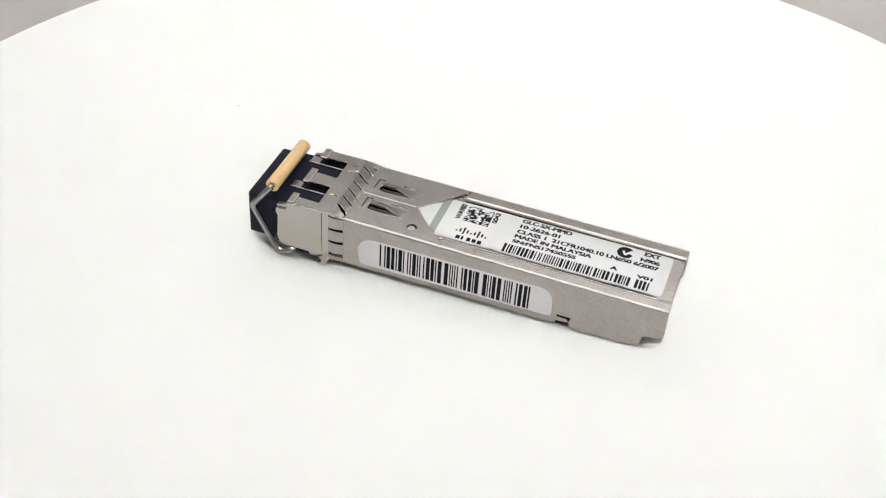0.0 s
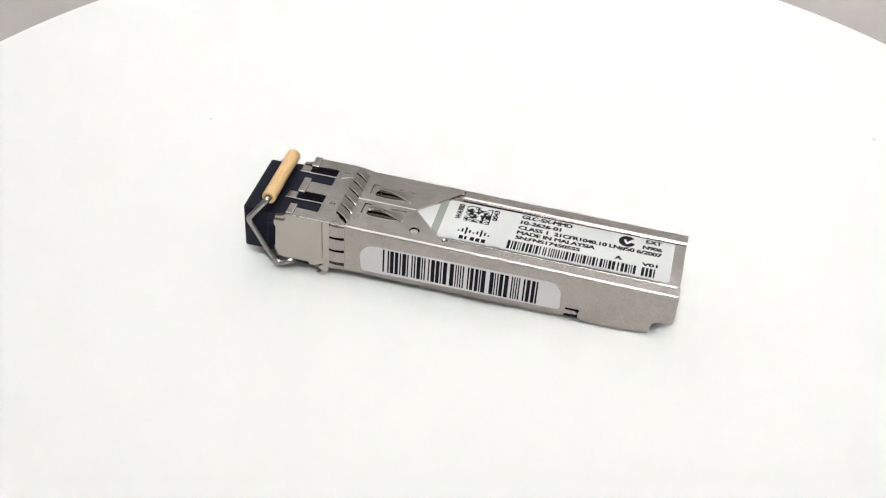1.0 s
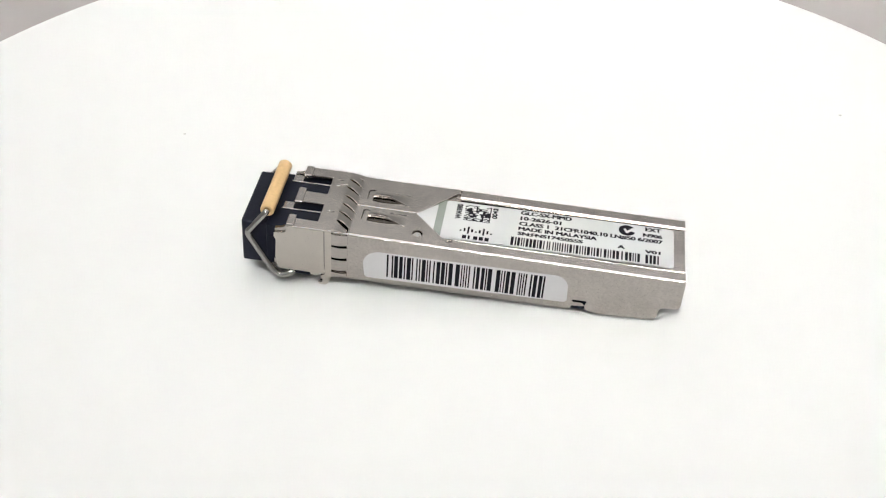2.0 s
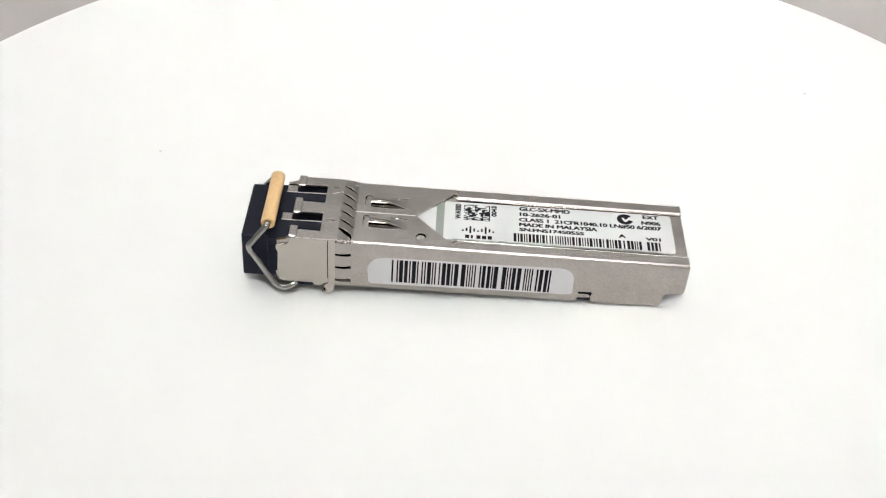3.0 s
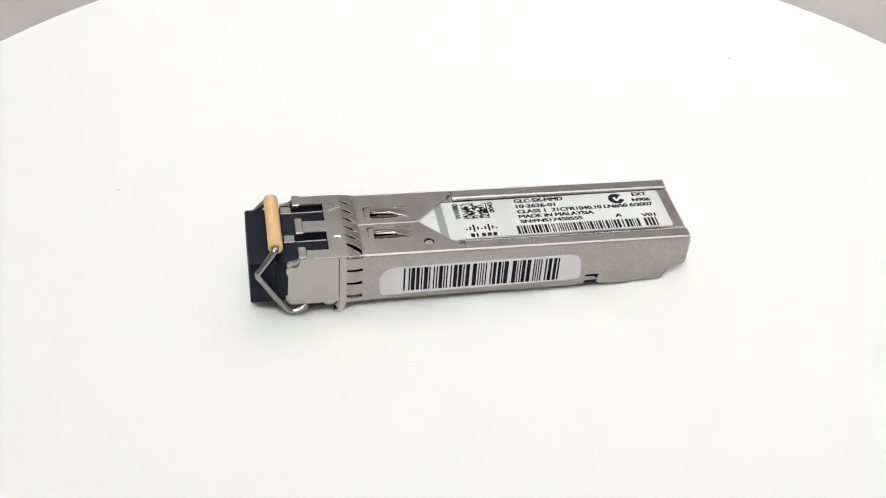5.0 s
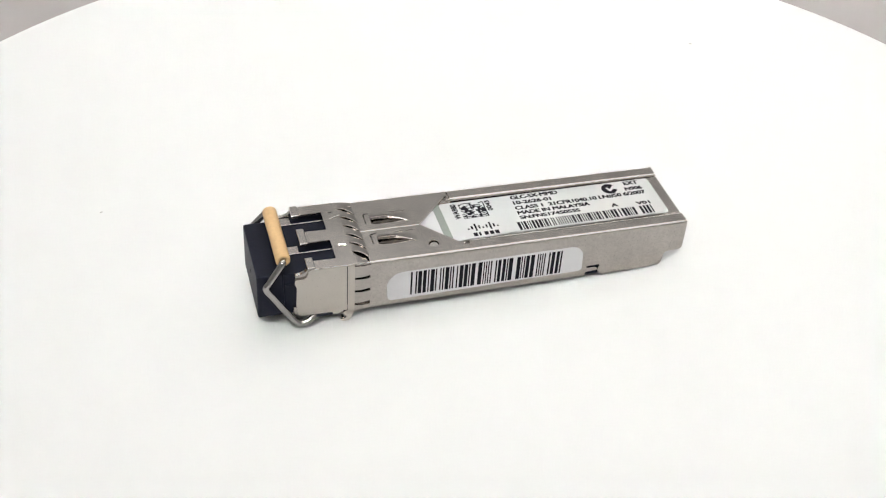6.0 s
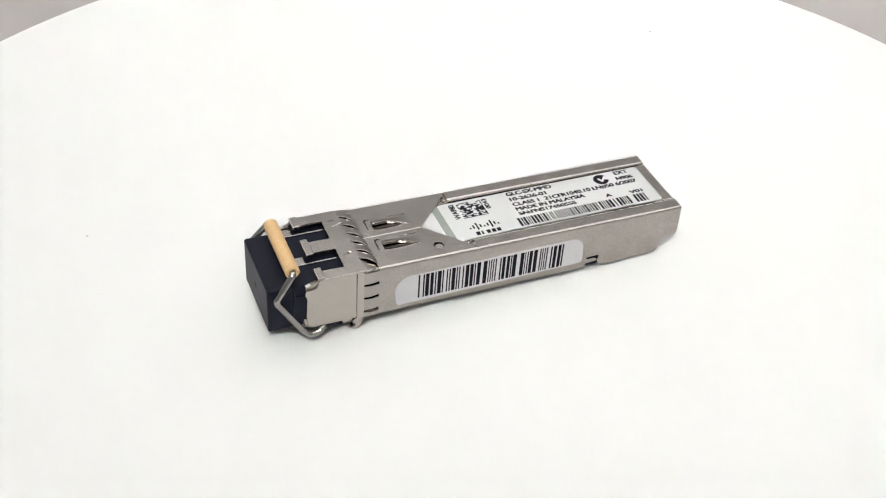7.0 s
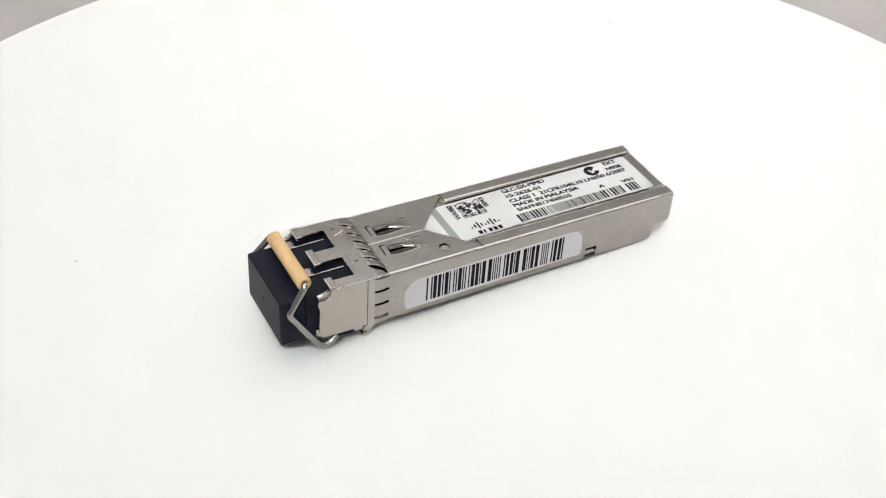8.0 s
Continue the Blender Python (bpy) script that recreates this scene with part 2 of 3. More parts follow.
def leaf_openings(y0):
    """Openings round one raised grounding leaf: the gap under its edge, the hooked slit before it and the short slit behind it."""
    gap = [scoop_rim(y0, i / 12) for i in range(13)] + [(21.2, y0 + 0.5), (20.2, y0 + 1.0), (19.3, y0 + 1.32), (17.4, y0 + 1.38), (16.95, y0 + 1.36)]
    hook = [(16.08, y0 + 0.3), (16.26, y0 + 0.3), (16.3, y0 + 2.2), (16.5, y0 + 2.36), (17.05, y0 + 2.36), (17.05, y0 + 2.6), (16.36, y0 + 2.6), (16.1, y0 + 2.4)]
    slit = [(19.9, y0 + 2.3), (22.15, y0 + 2.28), (22.25, y0 + 2.46), (19.95, y0 + 2.5)]
    return [lp[::-1] for lp in (gap, hook, slit)]


def leaf_edge(y0, u):
    """Free edge of the leaf: high and set back at the broad end, running out at the tip; gives x, y and lift."""
    fall = 0.0 if u < 0.38 else (u - 0.38) / 0.62
    rise = 0.36 - 0.06 * max(0.0, 1 - u / 0.2) ** 2
    return 17.05 + 5.2 * u, y0 + 1.18 - 1.24 * fall ** 1.1, rise * (1 - fall ** 1.3)


def grounding_leaf(bm, y0):
    """Curved tongue: its free edge stands proud over the gap, the other runs out into the sheet's plane."""
    rows = []
    for i in range(17):
        u = i / 16
        x, near, lift = leaf_edge(y0, u)
        far = max(y0 + 2.2 - 0.5 * u, near + 0.5)
        rows.append([(x, near + (far - near) * j / 6, TOP + 0.012 + lift * (1 - j / 6) ** 1.15) for j in range(7)])
    top = [[bm.verts.new(p) for p in r] for r in rows]
    bot = [[bm.verts.new((p[0], p[1], p[2] - 0.06)) for p in r] for r in rows]
    n, k = len(rows) - 1, 6
    for i in range(n):
        for j in range(k):
            bm.faces.new((top[i][j], top[i + 1][j], top[i + 1][j + 1], top[i][j + 1]))
            bm.faces.new((bot[i][j], bot[i][j + 1], bot[i + 1][j + 1], bot[i + 1][j]))
        bm.faces.new((top[i][0], bot[i][0], bot[i + 1][0], top[i + 1][0]))
        bm.faces.new((top[i][k], top[i + 1][k], bot[i + 1][k], bot[i][k]))
    for j in range(k):
        bm.faces.new((top[0][j], top[0][j + 1], bot[0][j + 1], bot[0][j]))
        bm.faces.new((top[n][j], bot[n][j], bot[n][j + 1], top[n][j + 1]))
    return bm


def leaf_burr(y0):
    """Burnished free edge of the leaf and the lip of the slit behind it."""
    bm = bmesh.new()
    tube(bm, [(x, y, TOP + lift - 0.02) for x, y, lift in (leaf_edge(y0, i / 16) for i in range(17))], 0.045, 8)
    return tube(bm, [(20.0, y0 + 2.28, TOP), (20.8, y0 + 2.27, TOP + 0.04), (22.15, y0 + 2.26, TOP)], 0.05, 8)


def build_cover(module):
    """Top cover in two halves that meet in a seam and open into a V over the label."""
    floor_bm = bmesh.new()
    for y0 in (1.2, -3.3):
        box(floor_bm, 15.9, 16.8, y0 + 0.2, y0 + 2.8, 7.8, 8.1)
        box(floor_bm, 19.0, 22.6, y0 + 1.9, y0 + 2.8, 7.8, 8.1)
    cover = part("cover", floor_bm, METAL, module, "sheet metal top cover with a V-shaped mouth")
    half = [(14.9, 0.07), (23.38, 0.07), (23.6, 0.25), (28.35, 5.35), (28.55, 5.62), (28.95, 5.7), (28.95, 6.43), (14.9, 6.43)]
    far = sheet(bmesh.new(), half, leaf_openings(1.2), flat_place(TOP), 0.22, 0.025)
    part("cover_half", far, METAL, cover)
    round_hole = arc(24.25, -4.4, 0.72, 360, 20, 17)
    near = sheet(bmesh.new(), [(u, -v) for u, v in half], [*leaf_openings(-3.3), round_hole], flat_place(TOP), 0.22, 0.025)
    part("cover_half", near, METAL, cover)
    for y0 in (1.2, -3.3):
        part("leaf_hollow", leaf_scoop(bmesh.new(), y0), METAL, cover, smooth=True)
        part("grounding_leaf", grounding_leaf(bmesh.new(), y0), METAL, cover, "raised spring leaf")
        part("leaf_burr", leaf_burr(y0), METAL, cover, "burnished edge of the leaf", smooth=True)
    for s in (-1, 1):
        shelf = box(bmesh.new(), 26.2, 29.14, min(s * 4.38, s * 6.4), max(s * 4.38, s * 6.4), 7.9, 8.22)
        part("shelf", shelf, METAL, cover)
        clip = tube(bmesh.new(), [(28.3, s * 5.15, 8.3), (28.7, s * 4.8, 8.42), (29.1, s * 4.72, 8.4), (29.3, s * 4.7, 8.2)], 0.06, 8)
        part("clip", clip, METAL, cover, "bright bent corner of the cover", smooth=True)
    # The seam's bright line is a paler bar laid in the groove.
    seam = bmesh.new()
    tube(seam, [(14.95, -0.02, 8.43), (23.3, -0.02, 8.43)], 0.09, 8)
    part("seam", seam, METAL_BRIGHT, cover, "seam between the halves, its glint put into a paler bar")
    pin = bmesh.new()
    tube(pin, [(24.25, -4.55, 7.6), (24.25, -4.55, 8.28), (24.25, -4.55, 8.34)], 0.56, 16)
    part("pin", pin, METAL_BRIGHT, cover, "pin head seen in the round hole")
    for ob in (cover, *cover.children):
        lower_towards_rear(ob)
    return cover


def finger(bm, place, u0, u1, drift, lo, hi, bulge, dip=0.05, narrow=0.14, twist=0.0):
    """One spring finger: a strip from u0 to u1 that bulges outwards; its sides drift sideways along the way."""
    n = 8
    rows = []
    for i in range(n + 1):
        t = i / n
        h = bulge * math.sin(math.pi * t) - dip * t * t
        u, sh = u0 + (u1 - u0) * t, drift * t
        taper = narrow * t
        hl = h + twist * math.sin(math.pi * min(1.0, 0.12 + 0.88 * t))
        rows.append([place(u, lo + sh + taper, -hl), place(u, hi + sh - taper, -h), place(u, hi + sh - taper, 0.14 - h), place(u, lo + sh + taper, 0.14 - hl)])
    vs = [[bm.verts.new(p) for p in r] for r in rows]
    for a, b in zip(vs, vs[1:]):
        for k in range(4):
            bm.faces.new((a[k], a[(k + 1) % 4], b[(k + 1) % 4], b[k]))
    bm.faces.new(vs[0]), bm.faces.new(vs[-1][::-1])
    if twist:
        tube(bm, [Vector(q[0]) * 0.6 + Vector(q[3]) * 0.4 for q in rows], 0.07, 8)
    return bm


def build_collar(module):
    """Sprung collar round the shell: flange and a ring of grounding fingers."""
    inner = bmesh.new()
    box(inner, 12.2, 15.6, -6.5, 6.5, 0.6, 8.2, 0.1)
    collar = part("collar", inner, METAL, module, "sprung grounding collar with bent fingers")
    lower = [(11.78, 8.74), (12.78, 8.72), (12.78, 0.9), (12.7, 0.3), (12.45, -0.45), (12.2, -0.9), (11.9, -1.12), (11.3, -1.14), (10.95, -0.98), (10.9, -0.72), (11.3, -0.7), (11.55, -0.5), (11.58, -0.2), (11.3, -0.02), (11.2, 0.5), (11.78, 0.85)]
    for s in (-1, 1):
        part("flange", sheet(bmesh.new(), lower, [], side_place(s, 6.9), 0.3, 0.07), PANEL, collar)
        hook = bmesh.new()
        box(hook, 11.05, 11.45, s * 6.3 - 0.45, s * 6.3 + 0.45, -1.0, -0.6, 0.12)
        part("hook", hook, METAL, collar)
        for z in (-0.3, 1.78, 4.02, 6.26):
            if z > 0:
                part("spring_finger", finger(bmesh.new(), side_place(s, 6.86), 12.7, 15.0, 0.06, z + 0.1, z + 2.02, 0.14, narrow=0.1), METAL, collar)
        part("spring_finger", finger(bmesh.new(), side_place(s, 6.86), 12.7, 14.9, 0.0, 0.62, 1.5, 0.12), METAL, collar)
    for y in (5.2, 3.32, 1.44, -0.44, -2.32, -4.2):
        part("spring_finger", finger(bmesh.new(), flat_place(8.78), 12.95, 15.05, -1.5, y, min(y + 1.84, 6.75), 0.12, 0.26, 0.14, 0.22), METAL, collar)
    part("spring_finger", finger(bmesh.new(), flat_place(8.73), 12.95, 14.7, -0.3, -6.6, -4.4, 0.0, 0.35, 0.15, 0.1), METAL, collar)
    part("spring_finger", finger(bmesh.new(), flat_place(8.74), 13.3, 15.05, -0.05, 5.75, 6.7, 0.0, 0.3, 0.05, 0.05), METAL, collar)
    # Kinked paler bar stands for the broken highlight on the crumpled corner.
    crease = bmesh.new()
    tube(crease, [(12.95, -6.72, 8.6), (13.4, -6.74, 8.5), (13.8, -6.66, 8.62), (14.2, -6.7, 8.42), (14.65, -6.62, 8.5), (15.0, -6.6, 8.36)], 0.12, 8)
    part("crease", crease, METAL_BRIGHT, collar, "crumpled corner, its broken glint put into a paler bar")
    corner = bmesh.new()
    box(corner, 12.9, 14.75, -6.8, -6.1, 8.1, 8.5, 0.12)
    part("corner_finger", corner, METAL, collar)
    corner = bmesh.new()
    box(corner, 12.9, 14.75, 6.2, 6.8, 8.1, 8.5, 0.12)
    part("corner_finger", corner, METAL, collar)


def build_front_frame(module):
    """Sheet frame round the connector ports, with three forward strips that end in tabs."""
    comb = [(13.06, -6.8), (7.0, -6.8), (7.0, -5.1), (10.55, -5.1), (10.55, -1.13), (7.0, -1.13), (7.0, 1.13), (10.55, 1.13), (10.55, 5.1), (7.0, 5.1), (7.0, 6.8), (13.06, 6.8)]
    frame_ob = part("front_frame", sheet(bmesh.new(), comb, [[(11.4, y + 0.07), (12.2, y + 0.12), (12.2, y), (11.4, y - 0.05)] for y in (4.7, -2.75)], flat_place(8.75), 0.26, 0.06), METAL, module, "sheet metal frame round the connector ports")
    for path in ([(11.4, 3.25, 8.77), (11.9, 3.42, 8.8), (12.4, 3.6, 8.82), (12.95, 3.78, 8.8)], [(11.3, -3.1, 8.76), (11.28, -2.55, 8.78), (11.6, -2.42, 8.8), (12.4, -2.6, 8.8)]):
        part("ridge", tube(bmesh.new(), path, 0.07, 8), METAL_BRIGHT, frame_ob, "lanced bright ridge")
    panel = [(11.7, 8.72), (6.95, 8.72), (6.55, 8.5), (6.5, 8.0), (6.25, 7.5), (5.8, 7.3), (4.85, 7.3), (4.74, 7.1), (4.72, 6.6), (4.95, 5.9), (4.85, 3.0), (4.95, 1.9), (5.15, 1.1), (5.35, 0.92),
             (9.7, 0.85), (9.85, 0.5), (10.1, 0.42), (10.9, 0.45), (11.1, 0.85), (11.7, 0.85)]
    for s in (-1, 1):
        part("side_panel", sheet(bmesh.new(), panel, [], side_place(s, 6.86), 0.3, 0.07), PANEL, frame_ob)
        lip = [(4.8, 6.9), (6.8, 6.9), (6.8, 8.4), (6.35, 8.42), (6.1, 8.2), (5.5, 7.95), (4.85, 7.8)]
        part("curved_lip", sheet(bmesh.new(), lip, [], side_place(s, 6.58), 0.5, 0.04), METAL, frame_ob)
        # Added pale tube carries the sparkle of the panel's worn top edge.
        burr = bmesh.new()
        tube(burr, [(7.3 + 0.45 * i, s * (6.8 + 0.015 * (1 - s) * math.sin(3.1 * i)), 8.67 + 0.02 * (1 - s) * math.sin(2.3 * i)) for i in range(13)], 0.09, 8)
        part("burnished_edge", burr, METAL_BRIGHT, frame_ob)
    for y0, y1 in ((-6.82, -4.5), (-1.68, 1.68), (4.5, 6.82)):
        part("tab", box(bmesh.new(), 6.4, 7.5, y0, y1, 8.52, 9.02, 0.16, 3), METAL, frame_ob)
    for y in (-2.1, 4.2):
        part("port_strip", box(bmesh.new(), 4.75, 10.7, y - 0.11, y + 0.09, 7.7, 7.98, 0.05), METAL_BRIGHT, frame_ob, "bright port edge strip")
        part("port_plate", box(bmesh.new(), 4.8, 6.3, y + 0.12, y + 1.7, 7.6, 7.8, 0.08), METAL, frame_ob)
    for s in (-1, 1):
        part("port_wall", box(bmesh.new(), 4.5, 5.6, s * 6.15 - 0.4, s * 6.15 + 0.4, 0.95, 2.3, 0.1), METAL, frame_ob)


def build_housing(module):
    """Black connector housing with the dust plug in its ports."""
    housing = part("connector_housing", box(bmesh.new(), 3.4, 11.9, -6.0, 6.0, 0.9, 7.72, 0.12), BLACK, module, "black plastic connector housing")
    part("foot", box(bmesh.new(), 6.8, 10.4, -6.5, 6.5, -0.05, 0.95, 0.1), BLACK, housing)
    part("guide_rib", box(bmesh.new(), 3.6, 6.2, -6.25, -5.95, 5.8, 6.15, 0.05), BLACK, housing)
    plug_bm = box(bmesh.new(), -0.15, 3.5, -5.78, 5.78, 0.58, 7.78, 0.28, 3)
    plug = part("dust_plug", plug_bm, BLACK, module, "black plastic dust plug with a small dimple in its face")
    # No recess is cut: a dark disc stands for the shade inside it.
    dimple = bmesh.new()
    tube(dimple, [(-0.17, 0.05, 4.2), (0.0, 0.05, 4.2)], 0.36, 16)
    part("dimple", dimple, INK, plug)


def build_bail(module):
    """Wire bail over the plug, its handle bar sleeved in tan plastic."""
    leg = [(3.45, -4.6, 9.62), (3.45, -5.3, 9.62), (3.3, -5.72, 9.45), (2.75, -5.95, 8.75), (1.45, -6.28, 7.05), (1.02, -6.4, 6.4), (1.12, -6.46, 5.75), (1.8, -6.55, 4.65), (3.6, -6.82, 1.75), (4.4, -6.98, 0.6),
           (4.9, -7.05, 0.12), (5.5, -7.08, -0.12), (6.2, -7.05, -0.02), (6.8, -6.9, 0.25), (7.2, -6.5, 0.42), (7.35, -5.6, 0.45)]
    bail = part("bail", tube(bmesh.new(), smooth_path(leg), 0.46, 16), WIRE, module, "bent steel wire bail", smooth=True)
    part("bail_leg", tube(bmesh.new(), smooth_path([(x, -y, z) for x, y, z in leg]), 0.46, 16), WIRE, bail, smooth=True)
    sleeve = bmesh.new()
    ring = [(0.5, -5.35), (0.86, -5.38), (0.97, -5.28), (0.98, -4.0), (0.96, 0.0), (0.98, 4.0), (0.97, 5.28), (0.86, 5.38), (0.5, 5.35), (0.5, 0.0), (0.5, -5.35)]
    rows = [[sleeve.verts.new((3.5 + r * math.cos(2 * math.pi * k / 28), y, 9.66 + r * math.sin(2 * math.pi * k / 28))) for k in range(28)] for r, y in ring[:-1]]
    for a, b in zip(rows, rows[1:] + rows[:1]):
        for k in range(28):
            sleeve.faces.new((a[k], a[(k + 1) % 28], b[(k + 1) % 28], b[k]))
    part("sleeve", sleeve, TAN, bail, "tan plastic sleeve on the bail", smooth=True)


def ink_boxes(rects, place, mat, name, parent, label=""):
    bm = bmesh.new()
    for x0, x1, y0, y1 in rects:
        vs = [bm.verts.new(place(u, v, 0.0)) for u, v in ((x0, y0), (x1, y0), (x1, y1), (x0, y1))]
        bm.faces.new(vs)
    return part(name, bm, mat, parent, label)


def printed(text, x0, x1, y0, y1, z, parent, turn=0):
    """Printed words that fill a rectangle of the label; turn 90 reads along +y."""
    curve = bpy.data.curves.new("print", "FONT")
    curve.body, curve.size, curve.fill_mode, curve.resolution_u = text, 1.0, "FRONT", 3
    curve.space_character = 0.96
    tmp = new("print", curve)
    bpy.context.view_layer.update()
    me = bpy.data.meshes.new_from_object(tmp.evaluated_get(bpy.context.evaluated_depsgraph_get()))
    bpy.data.objects.remove(tmp)
    co = np.empty(len(me.vertices) * 3)
    me.vertices.foreach_get("co", co)
    co = co.reshape(-1, 3)
    lo, hi = co.min(0), co.max(0)
    w, h = (x1 - x0, y1 - y0) if not turn else (y1 - y0, x1 - x0)
    a = (co[:, 0] - lo[0]) / (hi[0] - lo[0]) * w
    b = (co[:, 1] - lo[1]) / (hi[1] - lo[1]) * h
    xy = (x0 + a, y0 + b) if not turn else (x1 - b, y0 + a)
    bold = bmesh.new()
    for k, (dx, dy) in enumerate(((-0.062, -0.03), (0.062, -0.03), (-0.062, 0.03), (0.062, 0.03), (0, 0))):
        out = np.stack([xy[0] + dx, xy[1] + dy, np.full(len(a), z + 0.001 * k)], 1) * MM
        me.vertices.foreach_set("co", out.astype(np.float32).ravel())
        bold.from_mesh(me)
    bold.to_mesh(me)
    bold.free()
    me.materials.clear()
    me.materials.append(INK)
    ob = new("printed_text", me)
    ob.parent = parent
    return ob


def build_label(module):
    z = 8.075
    outline = [(23.0, 0.3), (23.0, -0.3), (27.6, -4.25), *arc(58.75, -3.55, 0.65, 270, 360, 5), *arc(58.75, 3.6, 0.65, 0, 90, 5), (27.6, 4.25)]
    label = part("top_label", sheet(bmesh.new(), outline, [], flat_place(z), 0.06, 0.02), PAPER, module, "white printed paper label on the top")
    frayed, jag = bmesh.new(), random.Random(11)
    slivers = []
    for i in range(120):
        x = 28.6 + 0.25 * i
        slivers.append([frayed.verts.new((x, -4.05 - 0.02 * jag.random(), z + 0.004)), frayed.verts.new((x, -4.46 - 0.09 * jag.random(), z + 0.36 + 0.16 * jag.random() ** 2))])
    for a, b in zip(slivers, slivers[1:]):
        frayed.faces.new((a[0], a[1], b[1], b[0]))
    part("frayed_edge", frayed, PAPER, label, "frayed paper edge curled against the rail")
    lay = flat_place(z + 0.006)
    ink_boxes([(26.2, 27.3, -4.1, 4.2)], flat_place(z + 0.004), STRIP, "green_strip", label, "grey-green strip across the label")
    zt = z + 0.008
    printed("GLC-SX-MMD", 37.9, 45.0, 3.22, 4.02, zt, label)
    printed("10-2626-01", 37.95, 43.6, 2.0, 2.76, zt, label)
    printed("CLASS 1  21CFR1040.10 LN#50 6/2007", 37.85, 57.8, 0.72, 1.56, zt, label)
    printed("MADE IN MALAYSIA", 37.85, 48.7, -0.3, 0.44, zt, label)
    printed("SN:FNS1745055S", 37.85, 46.8, -1.38, -0.68, zt, label)
    printed("EXT", 55.45, 57.6, 3.22, 4.0, zt, label)
    printed("N906", 55.15, 57.75, 1.92, 2.66, zt, label)
    printed("A", 51.7, 52.6, -1.32, -0.64, zt, label)
    printed("V01", 55.45, 57.5, -1.6, -0.94, zt, label)
    printed("WA980", 28.85, 29.6, 0.4, 3.75, zt, label, 90)
    printed("0043", 33.95, 34.6, 1.45, 3.75, zt, label, 90)
    rnd = random.Random(5)
    # small barcode
    rects, x = [], 37.0
    while x < 57.2:
        w = rnd.choice((0.17, 0.18, 0.22, 0.36, 0.4))
        if not (54.6 < x < 55.2):
            rects.append((x, min(x + w, 57.4), -3.74, -1.92))
        x += w + rnd.choice((0.13, 0.15, 0.17, 0.3))
    for q in rects:
        ink_boxes([q], lay, INK, "bar", label)
    # speckled square patch of short bars
    rects, n, c = [(30.0, 33.55, 0.28, 0.42), (33.55, 33.72, 0.28, 3.75)], 18, 3.55 / 18
    for i in range(n):
        j = 0
        while j < n:
            k = rnd.randint(1, 3)
            if rnd.random() < 0.55:
                rects.append((30.0 + j * c, 30.0 + min(j + k, n) * c, 0.42 + i * c * 0.94, 0.42 + (i + 1) * c * 0.94))
            j += k
    ink_boxes(rects, lay, INK, "speckled_patch", label, "black speckled square")
    # maker's mark: nine upright strokes over a row of short bars
    heights = (0.42, 0.85, 1.5, 0.8, 0.42, 0.8, 1.5, 0.85, 0.42)
    ink_boxes([(29.82 + 0.53 * i, 30.08 + 0.53 * i, -2.5 + (0.15 if h > 1.2 else 0.3) - (0.25 if h > 1.2 else 0), -2.2 + h - (0.35 if h > 1.2 else 0.1)) for i, h in enumerate(heights)], lay, INK, "mark_strokes", label)
    ink_boxes([(30.3 + 0.78 * i, 30.3 + 0.78 * i + (0.58 if i != 1 else 0.3), -3.72, -2.95) for i in range(5)], lay, INK, "mark_bars", label)
    # round approval mark with a white tick
    disc = bmesh.new()
    disc.faces.new([disc.verts.new((u, v, z + 0.006)) for u, v in arc(52.85, 2.82, 1.16, 25, 345, 30) + [(53.3, 2.75)]])
    part("round_mark", disc, INK, label)
    tick = bmesh.new()
    tick.faces.new([tick.verts.new((u, v, z + 0.012)) for u, v in ((52.35, 3.05), (52.75, 2.25), (53.0, 2.25), (54.0, 3.45), (53.55, 3.45), (52.9, 2.7), (52.65, 3.2))])
    part("tick", tick, PAPER, label)


BARS = ((53, 61), (80, 87), (94, 113), (121, 138), (147, 153), (162, 182), (189, 195), (213, 219), (228, 234), (243, 262), (269, 275), (283, 289), (305, 311), (322, 341), (348, 366), (373, 379), (388, 408),
        (425, 446), (455, 460), (468, 473), (481, 486), (495, 501), (522, 529), (537, 553), (563, 579), (586, 592), (598, 619), (643, 663), (669, 674), (683, 689), (696, 714), (723, 743), (760, 766), (773, 778), (786, 791), (799, 805),
        (825, 833), (842, 860), (870, 887), (894, 902))


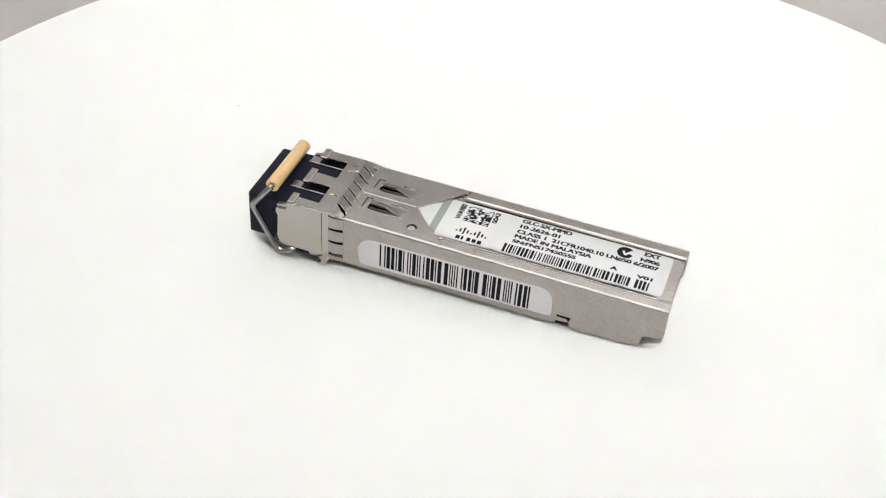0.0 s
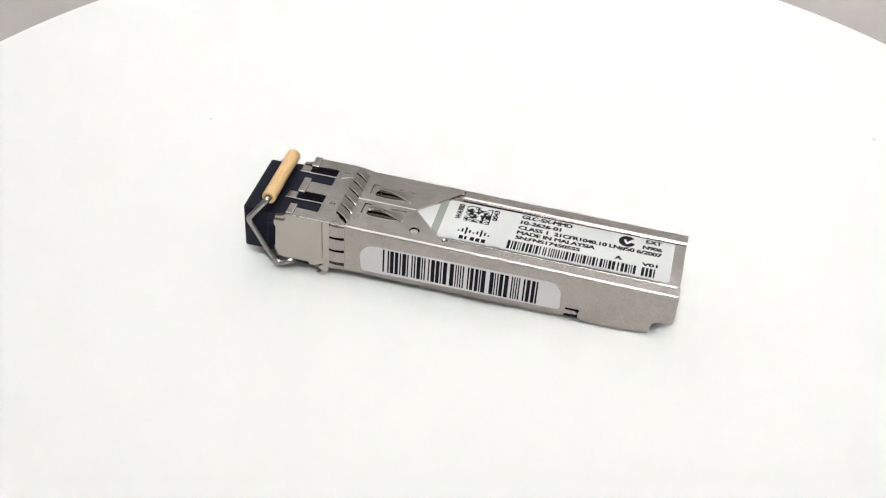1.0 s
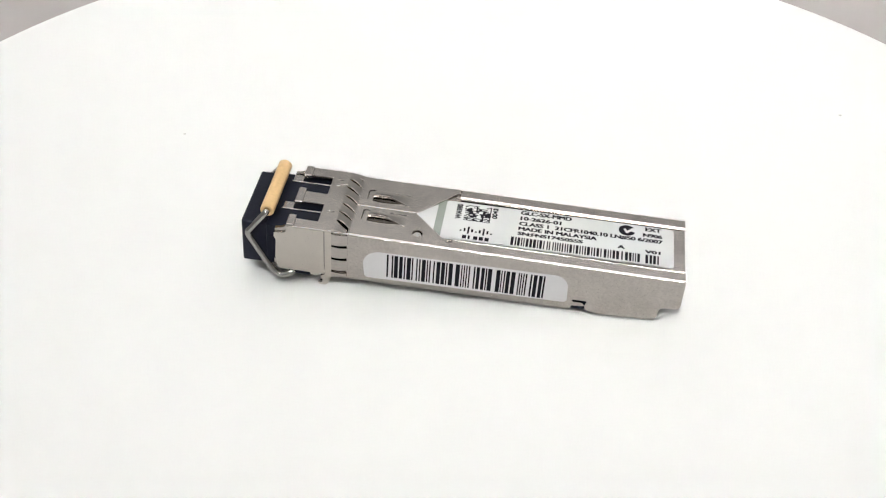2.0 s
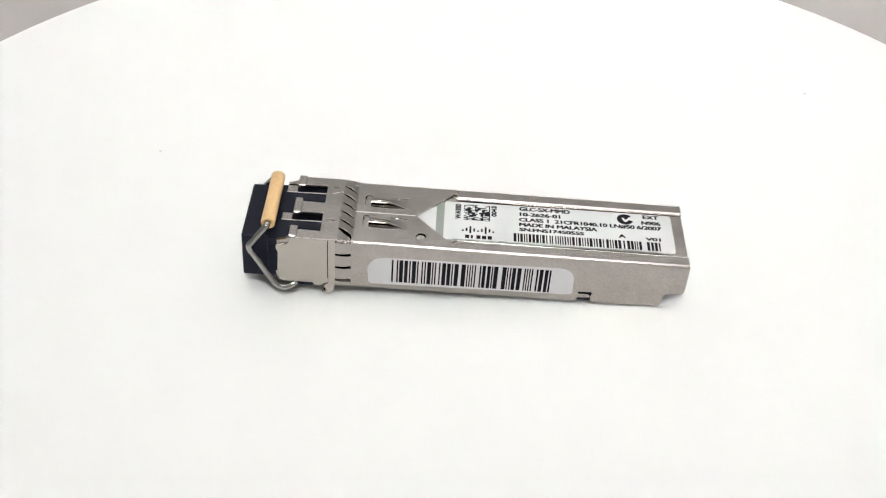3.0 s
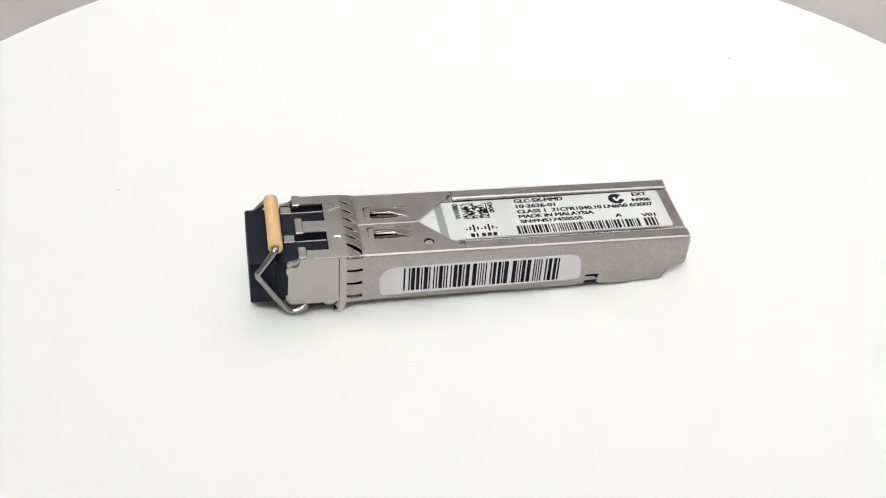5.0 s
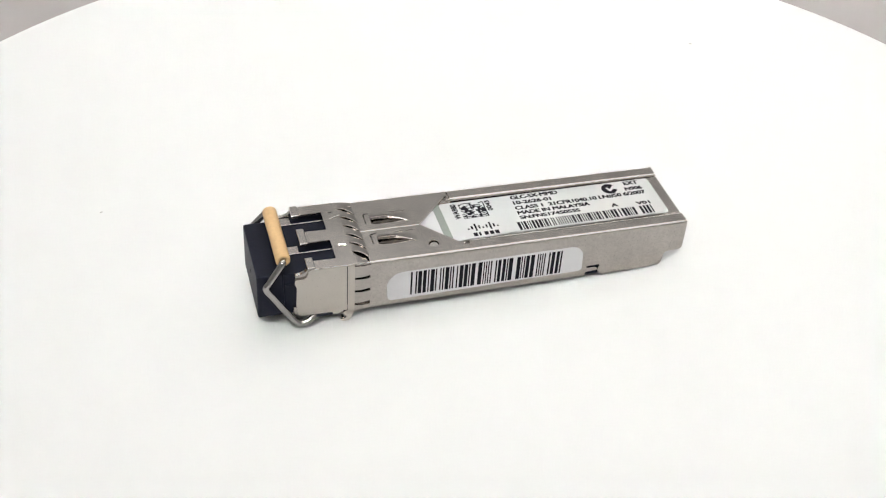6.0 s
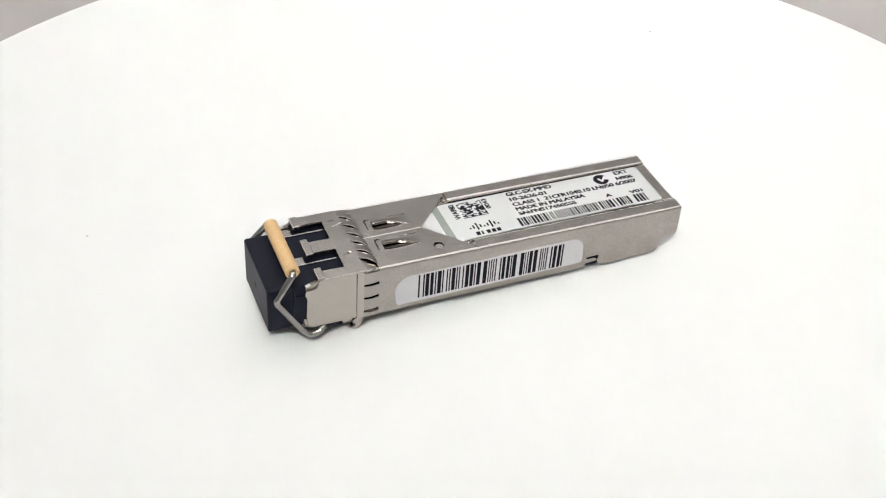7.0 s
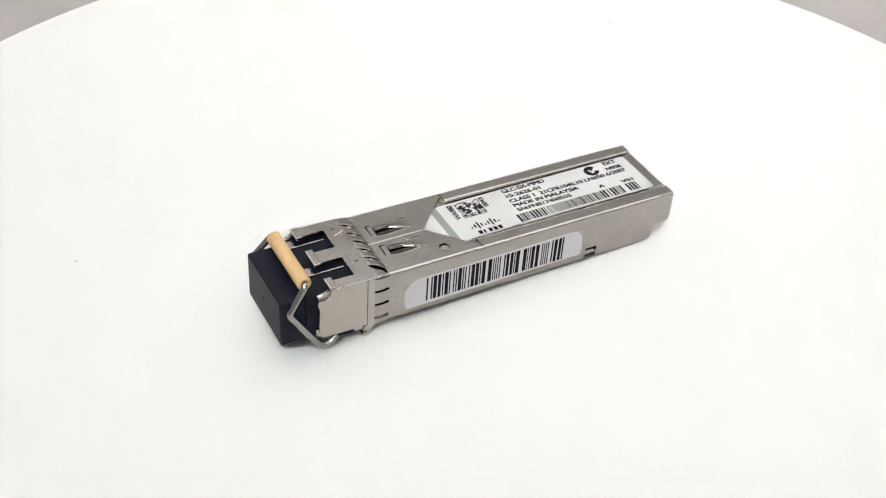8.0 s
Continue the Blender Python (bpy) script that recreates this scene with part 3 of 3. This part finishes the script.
def build_side_sticker(module):
    outline = [*arc(18.0, 2.0, 0.65, 195, 268, 4), *arc(45.1, 2.35, 0.62, 272, 350, 4), *arc(43.6, 4.35, 2.0, 0, 90, 7), *arc(19.6, 3.75, 2.4, 92, 175, 8)]
    sticker = part("side_sticker", sheet(bmesh.new(), outline, [], side_place(-1, WIDE + 0.05), 0.05, 0.015), PAPER_GREY, module, "pale grey barcode sticker on the side")
    k = (42.4 - 20.55) / (902 - 53)
    for a, b in BARS:
        ink_boxes([(20.53 + (a - 53) * k, 20.57 + (b - 53) * k, 1.9, 5.92)], side_place(-1, WIDE + 0.056), INK, "bar", sticker)


def build_module():
    module = tagged(new("transceiver_module"), "nickel-plated optical transceiver with black plug and tan bail", "transceiver")
    build_shell(module)
    build_cover(module)
    build_collar(module)
    build_front_frame(module)
    build_housing(module)
    build_bail(module)
    build_label(module)
    build_side_sticker(module)
    return module


def build_dust(x, y, size):
    """A speck of dust on the platter: a small lumpy flake."""
    bm = bmesh.new()
    bmesh.ops.create_icosphere(bm, subdivisions=2, radius=size)
    rnd = random.Random(int(x * 10))
    for v in bm.verts:
        v.co *= rnd.uniform(0.7, 1.2)
        v.co.z = v.co.z * 0.35 + size * 0.3
        v.co.x *= 1.5
    me = bm_mesh("dust_speck", bm, DUST, True)
    low = min(v.co.z for v in me.vertices)
    ob = tagged(new("dust_speck", me), "tiny grey speck of dust on the platter", "dust", "dust on the platter")
    return ob, Matrix.Translation((x * MM, y * MM, -low))


module = build_module()
carried_things = [(platter, Matrix.Translation((0, 0, 0.03))), (module, REST)]
for x, y, size in ((59.1, 49.25, 0.2), (-48.8, 25.6, 0.14)):
    carried_things.append(build_dust(x, y, size))


# ---- what turns ----
def motions():
    """The platter turns about the upright axis and carries all that lies on it."""
    times = [0.5 * i for i in range(17)]

    def angle(t):
        return 0.100368 + 0.104529 * (t - 4) - 0.000073 * (t - 4) ** 2
    for ob, rest in carried_things:
        walk(ob, [(t, Matrix.Rotation(angle(t), 4, "Z") @ rest) for t in times])


motions()
